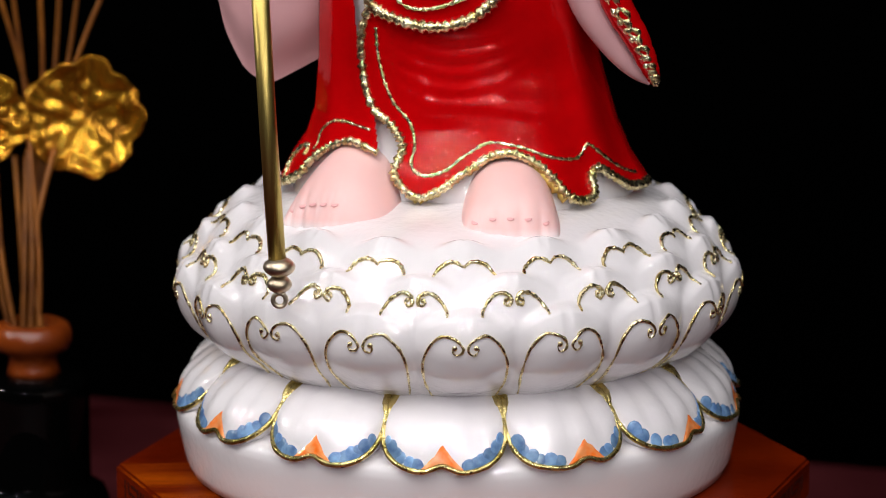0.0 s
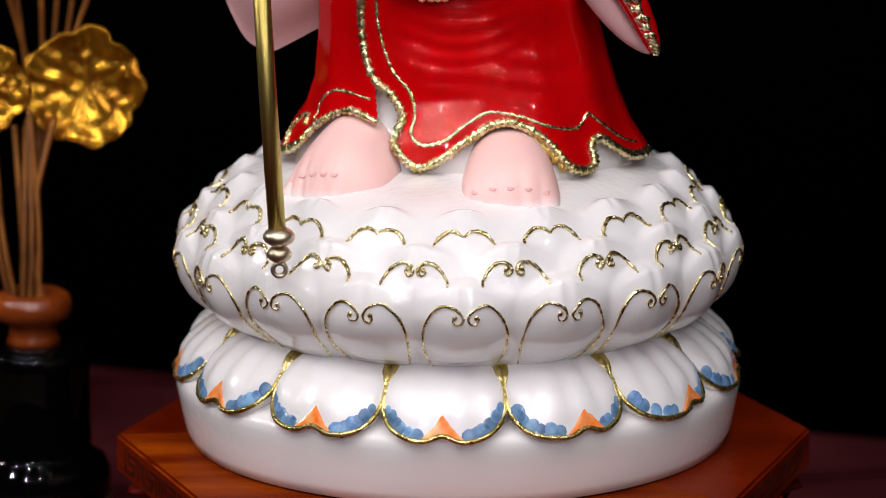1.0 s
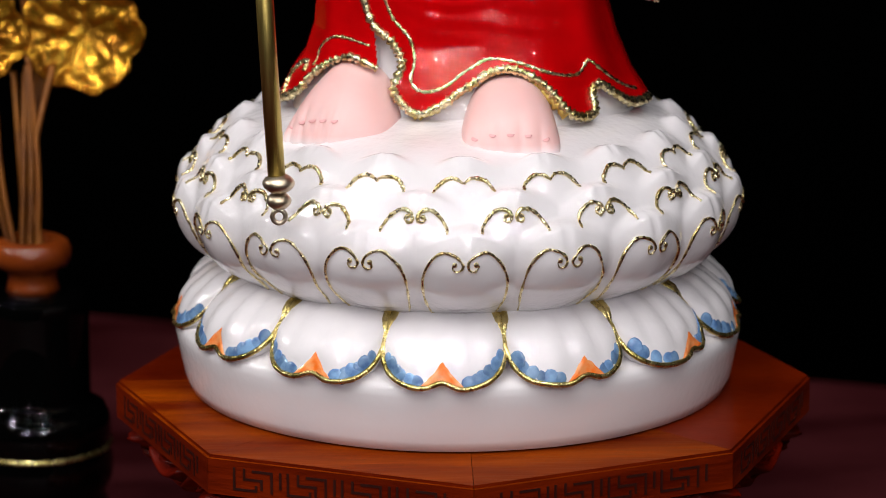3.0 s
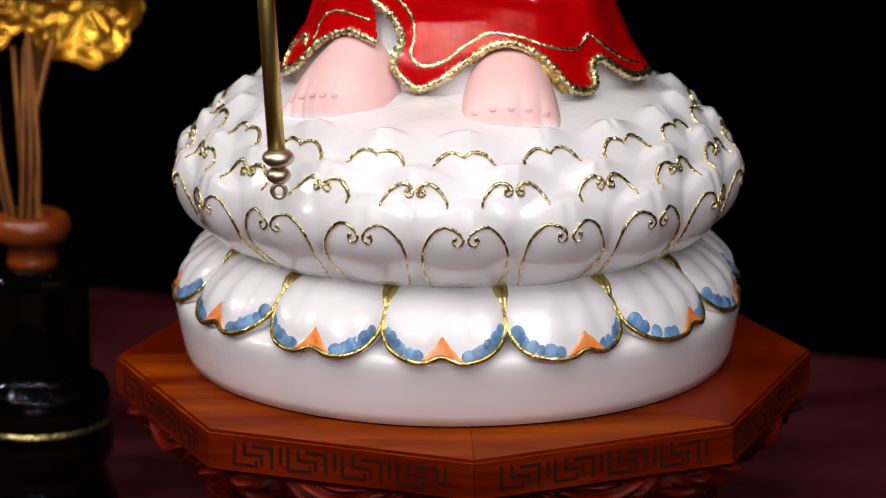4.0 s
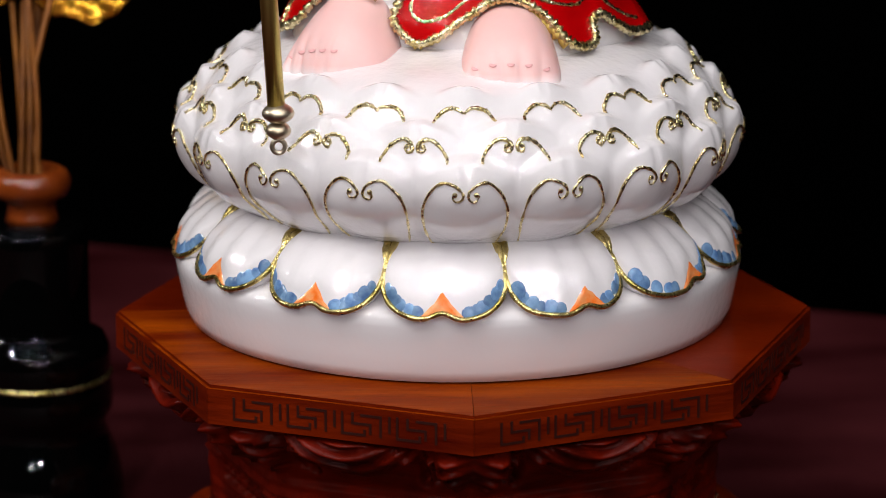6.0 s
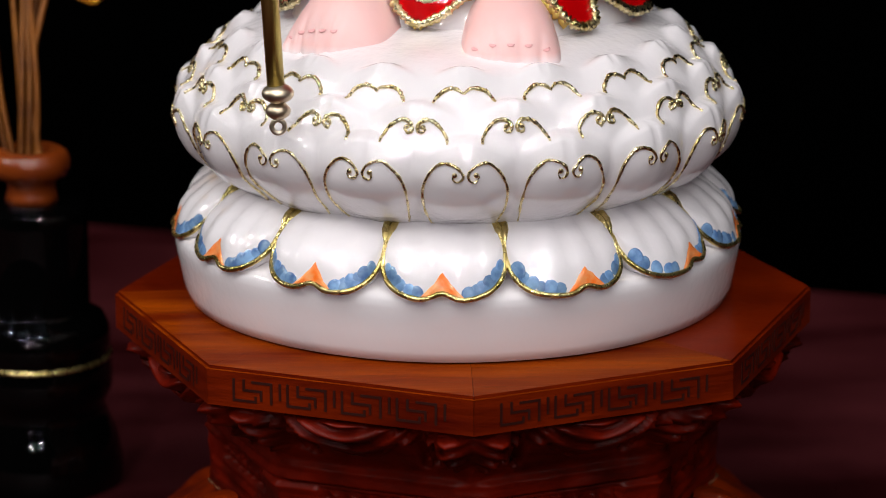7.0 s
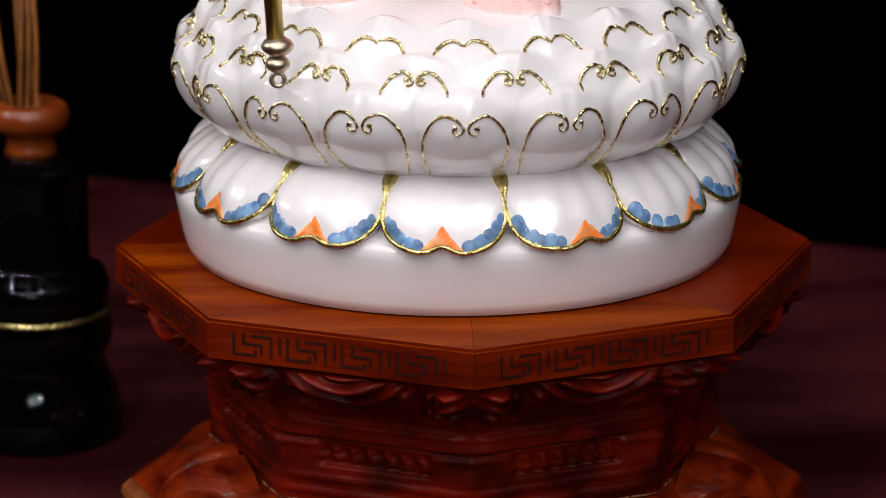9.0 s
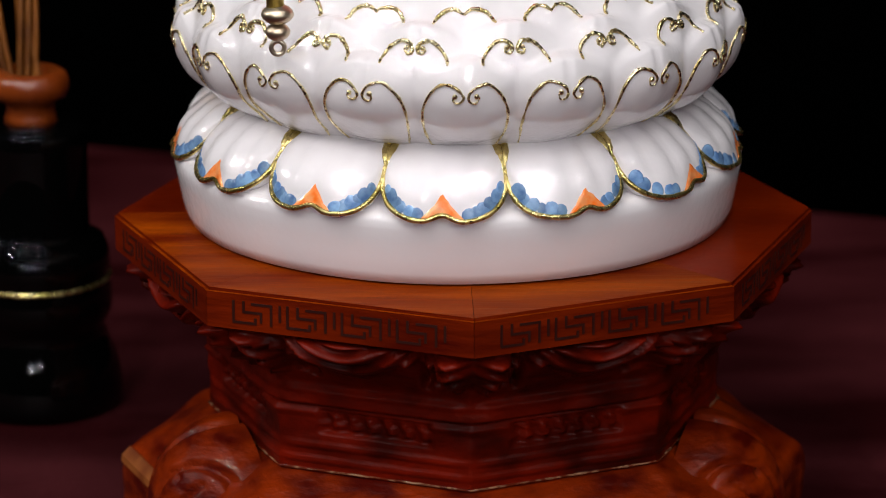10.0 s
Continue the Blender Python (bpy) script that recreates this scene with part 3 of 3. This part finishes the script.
def robe(deg, z, off=0.0, folds=True):
    xl, xr, b = curve_at(XL, z), curve_at(XR, z), curve_at(DEEP, z)
    cx, a = (xl + xr) / 2, (xr - xl) / 2
    s, c = math.sin(radians(deg)), math.cos(radians(deg))
    x = cx + (a + off) * math.copysign(abs(s) ** 0.9, s)
    k = math.exp(-max(z - 0.2165, 0) / 0.022) * max(c, 0)
    push = k * (0.012 * math.exp(-((x - 0.026) / 0.022) ** 2) + 0.006 * math.exp(-((x + 0.045) / 0.018) ** 2))
    if folds and c > 0:
        q = z - 14.0 * (x + 0.003) ** 2
        push += c * 0.00036 * math.sin(q * 2 * math.pi / 0.0056) * math.exp(-((x + 0.001) / 0.017) ** 2) * math.exp(-((z - 0.262) / 0.012) ** 2)
        push += c * 0.0004 * math.sin((z + 0.15 * x) * 2 * math.pi / 0.0075) * math.exp(-((x - 0.018) / 0.015) ** 2) * math.exp(-((z - 0.246) / 0.008) ** 2)
        push += 0.0011 * math.sin(deg * 0.23 + 2.0) * smooth_step((deg - 18) / 20) * smooth_step((0.30 - z) / 0.06)
        push += 0.0008 * math.sin(deg * 0.35) * smooth_step((-38 - deg) / 10)
    y = 0.006 - (b + off) * math.copysign(abs(c) ** 0.9, c) - push
    return Vector((x, y, z))


def inside(x, y, poly):
    hit = False
    for (a, b), (c, d) in zip(poly, poly[1:] + poly[:1]):
        if (b > y) != (d > y) and x < (c - a) * (y - b) / (d - b) + a:
            hit = not hit
    return hit


def panel(bm, poly, off, mat, step=0.75, rise=0.0008):
    """The cells of the unrolled robe within poly (degrees, height)."""
    xs, ys = [p[0] for p in poly], [p[1] for p in poly]
    n, m = int((max(xs) - min(xs)) / step) + 1, int((max(ys) - min(ys)) / rise) + 1
    made = {}

    def corner(i, j):
        if (i, j) not in made:
            made[i, j] = bm.verts.new(robe(min(xs) + i * step, min(ys) + j * rise, off))
        return made[i, j]

    for i in range(n):
        for j in range(m):
            if inside(min(xs) + (i + 0.5) * step, min(ys) + (j + 0.5) * rise, poly):
                bm.faces.new((corner(i, j), corner(i + 1, j), corner(i + 1, j + 1), corner(i, j + 1))).material_index = mat


def trim(bm, path, off, radius, mat, steps=8, beads=0.0):
    pts = [robe(q.x, q.y, off) for q in spline([(a, z, 0) for a, z in path], steps)]
    count = len(pts) * 0.9
    tube(bm, pts, lambda t: radius * (0.95 + 0.26 * math.sin(t * count * 2.6) + 0.5 * noise.noise((t * count, radius * 9000, 1))), 7, mat)


M_RED, M_WHITE, M_GOLD, M_PINK, M_NAIL, M_SLEEVE, M_WASH = range(7)
bm = bmesh.new()
# white under-robe
sheet(bm, lambda i, j: robe(i * 4 - 180, 0.2090 + (HIGH - 0.2090) * j / 20, -0.0035, False), 90, 20, M_WHITE, wrap=True)
TRIM = [(-36.0, HIGH), (-36, .2945), (-35.5, .2835), (-41.0, .2715), (-40.5, .258), (-35.5, .247), (-26.5, .241), (-21.5, .2350), (-22.0, .2265), (-18.0, .2210), (-12.5, .2180), (-6.0, .2210),
        (0.0, .2265), (5.5, .2315), (12.5, .2330), (20.0, .2305), (26.5, .2255), (30.5, .2190), (36.0, .2165), (41.0, .2180), (43.0, .2235), (49.0, .2255), (55.0, .2215), (63, .2172), (80, .2168)]
LEFT = [(274.0, .2168), (282.0, .2171), (288.5, .2190), (294.5, .2228), (298.5, .2285), (304.5, .2325), (317.0, .2350), (329.0, .2322)]
EDGE = [(329.0, .2322), (323.0, .2505), (315.5, .271), (311.5, HIGH)]
flow = [(q.x, q.y) for q in spline([(a, z, 0) for a, z in TRIM], 6)]
left = [(q.x, q.y) for q in spline([(a, z, 0) for a, z in LEFT], 6)]
panel(bm, flow + [(180, .2168)] + left + EDGE, 0.0012, M_RED)
trim(bm, TRIM, 0.0014, 0.00165, M_GOLD, 10)
trim(bm, LEFT, 0.0014, 0.0014, M_GOLD, 10)
INNER = [(-33.5, .274), (-33.0, .266), (-31.0, .2585), (-26.5, .2495), (-20.0, .2430), (-17.0, .2365), (-17.0, .2290), (-12.0, .2250), (-5.5, .2268), (0.5, .2330), (6.5, .2362), (16.0, .2350),
         (27.0, .2315), (38.5, .2295), (45, .2330), (48, .2330), (56.5, .2270), (64.0, .2225), (72, .2205)]
trim(bm, INNER, 0.0012, 0.0007, M_GOLD)
trim(bm, [(294, .2300), (294.5, .2365), (300, .2400), (308, .2410), (324, .2395)], 0.0012, 0.0006, M_GOLD)
trim(bm, [(280.0, .2185), (277.5, .2240), (281.5, .2288), (288.0, .2302), (290.0, .2275)], 0.0013, 0.0010, M_GOLD)
# yellow lining that shows under the hem
trim(bm, [(20.0, .2290), (26.5, .2235), (30.5, .2175)], -0.0010, 0.0018, M_WASH)
trim(bm, [(-16.0, .2190), (-12.5, .2172), (-9.0, .2190)], -0.0005, 0.0016, M_WASH)
# sash hanging from above with a thick beaded border
SASH = [(-36.5, .2930), (-33.0, .2825), (-23.0, .2780), (-11.5, .2755), (-1.5, .2760), (8.0, .2810), (15.0, .2890), (19, HIGH)]
panel(bm, [(q.x, q.y) for q in spline([(a, z, 0) for a, z in SASH], 6)] + [(-36.5, HIGH)], 0.0042, M_RED)
trim(bm, SASH, 0.0044, 0.0021, M_GOLD, 10)
trim(bm, [(-26.0, .2890), (-18, .2822), (-8, .2815), (2, .2850), (8, .2905)], 0.0046, 0.0008, M_GOLD)
trim(bm, [(-14.0, .2900), (-8, .2860), (-3, .2890), (-6, .2930)], 0.0046, 0.0007, M_GOLD)
# crown of the cut-off body
bm.faces.new([bm.verts.new(robe(i * 8 - 180, HIGH - 0.001, 0.0)) for i in range(45)]).material_index = M_RED


def foot(heel, toe, wide, high, lean, first=-1.0, last=1.0):
    """A bare foot in stone: domed instep, five toes with small nails."""
    heel, toe = Vector(heel), Vector(toe)
    run = toe - heel
    d = run.normalized()
    s = Vector((d.y, -d.x, 0))
    base = 0.2085

    def skin(u, v):
        ends = 1 - 0.12 * (u - lean) ** 2
        length = min(v, 1.0) * ends
        w = wide * (0.97 + 0.08 * smooth_step(v * 1.2))
        toes = smooth_step((v - 0.70) / 0.22)
        place = min(max((u - first) / (last - first), 0.0), 1.0)
        groove = abs(math.sin(math.pi * 5 * place)) ** 0.6 if 0 < place < 1 else 0.9
        h = (0.004 + high) * max(0.0, 1 - min(v, 1.0) ** 2.2) ** 0.55
        z = base + h * max(0.0, 1 - abs(u) ** 2.5) ** 0.5 - 0.0008 * toes * (1 - groove)
        push = 0.020 * toes * (groove - 1) * smooth_step((v - 0.8) / 0.2)
        p = heel + run * (length + push) - s * (w * u)
        return Vector((p.x, p.y, z))

    sheet(bm, lambda i, j: skin(math.sin(math.pi / 2 * (i / 30 - 1)), 1 - (1 - j / 30) ** 1.4), 60, 30, M_PINK)
    for n in range(5):
        u = first + (last - first) * (0.1 + 0.2 * n)
        p = skin(u * 0.86, 0.93)
        blob(bm, p + Vector((0, 0.0001, -0.0001)), (s * 0.0014, d * 0.0011 - Vector((0, 0, 0.0007)), (0, -0.0001, 0.00018)), M_NAIL)


foot((0.0145, -0.028, 0), (0.0138, -0.0634, 0), 0.0162, 0.0182, 0.1)
foot((-0.0290, -0.006, 0), (-0.0476, -0.0478, 0), 0.0172, 0.0225, -0.3, -1.0, 0.25)


def drape(low, y, thick, mat, bulge):
    """A hanging sleeve: a lens-shaped body over the line low (x, z)."""
    pts = spline([(x, z, 0) for x, z in low], 6)
    x0, x1 = pts[0].x, pts[-1].x

    def side(sign):
        def f(i, j):
            q = pts[i]
            t = (q.x - x0) / (x1 - x0)
            rim = max(0.0, math.sin(math.pi * min(max(t, 0.0), 1.0))) ** 0.5
            up = (j / 12) ** 1.3
            z = q.y + (HIGH + 0.004 - q.y) * up
            return Vector((q.x + bulge * (t - 0.5) * up, y + sign * thick * rim * (0.15 + 0.85 * smooth_step(up * 3)), z))
        return f

    for sign in (-1, 1):
        sheet(bm, side(sign), len(pts) - 1, 12, mat)


drape([(-.0850, .2835), (-.0838, .2758), (-.0814, .2662), (-.0757, .2546), (-.0703, .2502), (-.0661, .2491), (-.0570, .2535), (-.0495, .2574), (-.0400, .2620)], 0.012, 0.010, M_SLEEVE, 0.002)
tube(bm, spline([(0.031, -0.018, 0.308), (0.0405, -0.020, 0.2825), (0.0474, -0.021, 0.2706), (0.0556, -0.022, 0.2603), (0.0628, -0.022, 0.2545)], 8),
     lambda t: 0.0062 - 0.0048 * t ** 2, 14, M_SLEEVE)
tube(bm, spline([(0.0420, -0.024, 0.308), (0.0505, -0.025, 0.2825), (0.0572, -0.026, 0.2705), (0.0620, -0.026, 0.2600), (0.0640, -0.025, 0.2545)], 8),
     lambda t: (0.0054 - 0.0040 * t ** 2) * (1 + 0.10 * noise.noise((t * 26, 2, 2))), 14, M_RED)
for dx, amp in ((-0.0032, 0.0), (0.0012, 0.0013), (-0.0008, -0.0013)):
    base = spline([(0.0420, -0.0285, 0.308), (0.0505, -0.0296, 0.2825), (0.0572, -0.0300, 0.2705), (0.0620, -0.0285, 0.2600), (0.0640, -0.0265, 0.2548)], 14)
    tube(bm, [p + Vector((dx * (1 - k / len(base)) + amp * math.sin(k * 0.8), 0.0006 if not amp else 0, 0)) for k, p in enumerate(base)], lambda t: 0.0009 * (1 + 0.5 * math.sin(t * 90)), 6, M_GOLD)
tagged(part("robed_statue", bm, [RED, MARBLE, GOLD, PINK, NAIL, SLEEVE, GOLD_WASH]), "glazed stone statue in a red robe with gilt hems", "statue")

# ---- the staff ----
SX, SY = -0.0620, -0.0803
staff = thing("ring_staff", "slim brushed brass staff with beaded end on the lotus", "staff", SX, SY, 0.1915)
bm = bmesh.new()
tube(bm, [(-0.0006, 0, 0.0155), (-0.0030, 0, 0.06), (-0.0056, 0, 0.116)], 0.0029, 20)
part("shaft", bm, BRASS, staff)
for name, z, r, h in (("large_bead", 0.0134, 0.0053, 0.0036), ("small_bead", 0.0076, 0.0041, 0.0032)):
    bm = bmesh.new()
    prof = [(0.0008, z - h)] + [(r * math.cos(math.pi / 2 * t / 6) ** 0.55 if abs(t) < 6 else 0.0012, z + h * t / 6) for t in range(-5, 6)] + [(0.0008, z + h)]
    turned(bm, prof, 28)
    part(name, bm, BRONZE, staff, "turned silvery brass bead")
bm = bmesh.new()
tube(bm, [(0.0021 * math.cos(a), -0.0004, 0.0024 + 0.0022 * math.sin(a)) for a in (2 * math.pi * k / 24 for k in range(24))], 0.00085, 8, closed=True)
part("end_ring", bm, BRONZE, staff, "small brass ring")

# ---- the black vase with gilt lotus ----
VX, VY = -0.1630, 0.130
vase = thing("ceramic_vase", "glossy black vase with an amber turned collar", "vase", VX, VY, 0.0)
BODY = [(0.001, 0.0), (0.0305, 0.0), (0.0322, 0.0015), (0.0326, 0.006), (0.0318, 0.013), (0.0298, 0.021), (0.0272, 0.0275), (0.0256, 0.0320), (0.0268, 0.0345), (0.0288, 0.0380), (0.0294, 0.043),
        (0.0290, 0.0475), (0.0281, 0.0508), (0.0279, 0.0525), (0.0284, 0.0545), (0.0288, 0.058), (0.0284, 0.0625), (0.0264, 0.0670), (0.0224, 0.0695), (0.0212, 0.072), (0.0212, 0.105), (0.0212, 0.1095),
        (0.0200, 0.1125), (0.012, 0.1135), (0.001, 0.1135)]
bm = bmesh.new()
turned(bm, BODY, 72)
part("body", bm, BLACK, vase)
bm = bmesh.new()
tube(bm, [(0.0281 * math.sin(a), -0.0281 * math.cos(a), 0.0517) for a in (2 * math.pi * k / 64 for k in range(64))], 0.0011, 8, closed=True)
part("gold_band", bm, GILT, vase, "thin gold band")
bm = bmesh.new()
turned(bm, [(0.001, 0.1135), (0.0105, 0.1135), (0.0098, 0.1160), (0.0090, 0.1195), (0.0100, 0.1220), (0.0135, 0.1235), (0.0150, 0.1265), (0.0152, 0.1295), (0.0140, 0.1325), (0.0115, 0.1340), (0.0080, 0.1335),
            (0.0075, 0.1290), (0.001, 0.1280)], 48)
part("collar", bm, AMBER, vase, "amber turned wooden collar")


bouquet = thing("gilt_lotus_bouquet", "gold foil lotus leaves on wire stems in the black vase", "ornament", VX, VY, 0.129)
HOME = Vector((VX, VY, 0.129))


def gilt_leaf(label, centre, size, tilt, seed):
    """A cupped lotus leaf of crinkled foil with a rolled, beaded edge."""
    turn = Euler([radians(a) for a in tilt]).to_matrix()
    bm = bmesh.new()

    def f(i, j):
        a, t = 2 * math.pi * i / 90, j / 16
        rim = size * (1 + 0.05 * math.sin(5 * a + seed) + 0.035 * math.sin(9 * a + 2 * seed) + 0.02 * math.sin(17 * a))
        vein = 0.0006 * abs(math.sin(6 * a)) * math.sin(math.pi * t)
        z = 0.30 * size * t ** 2.2 + size * 0.07 * t ** 3 * math.sin(7 * a + seed) + vein + 0.0022 * noise.noise((t * 5 * math.cos(a), t * 5 * math.sin(a), seed))
        return Vector(centre) - HOME + turn @ Vector((rim * t * math.cos(a) if t else 0.0004 * math.cos(a), rim * t * math.sin(a) if t else 0.0004 * math.sin(a), z))

    sheet(bm, f, 90, 16, wrap=True)
    leaf = part("leaf", bm, FOIL, bouquet, label)
    solid = leaf.modifiers.new("thickness", "SOLIDIFY")
    solid.thickness = 0.0005
    bm = bmesh.new()
    tube(bm, [f(i, 16) for i in range(90)], lambda t: 0.0008 * (1 + 0.6 * noise.noise((t * 40, seed, 3))), 6, closed=True)
    part("rolled_edge", bm, FOIL, leaf)


gilt_leaf("large crinkled gold leaf", (-0.1415, 0.150, 0.2105), 0.0222, (84, 0, -6), 1.0)
gilt_leaf("smaller crinkled gold leaf", (-0.1815, 0.146, 0.2105), 0.0165, (82, 0, 14), 2.7)


def gilt_stem(points, r):
    """One stem, from the collar up."""
    bm = bmesh.new()
    tube(bm, [p - HOME for p in spline(points, 10)], r, 8)
    part("stem", bm, STEM, bouquet)


for x0, x1, x2, top, dy in ((-.1715, -.1780, -.1840, .1960, 0.0), (-.1690, -.1745, -.1775, .2000, -.003), (-.1665, -.1655, -.1650, .1960, -.004), (-.1635, -.1625, -.1640, .1990, -.005),
                            (-.1605, -.1600, -.1635, .2030, -.004), (-.1660, -.1672, -.1700, .1950, .003), (-.1585, -.1625, -.1540, .1990, -.004)):
    gilt_stem([(x0, VY + dy, 0.129), (x1, VY + 0.006 + dy, 0.160), (x2, VY + 0.018 + dy, top)], 0.00125)
for x0, z0, x1 in ((-.1655, .2150, -.1715), (-.1590, .2200, -.1595), (-.1545, .2250, -.1505), (-.1500, .2250, -.1420), (-.1460, .2300, -.1265), (-.1620, .205, -.1800)):
    gilt_stem([(-.1630, VY + 0.004, 0.129), (-.1630, VY + 0.014, 0.165), (x0, VY + 0.026, z0), (x1, VY + 0.028, 0.275)], 0.0011)
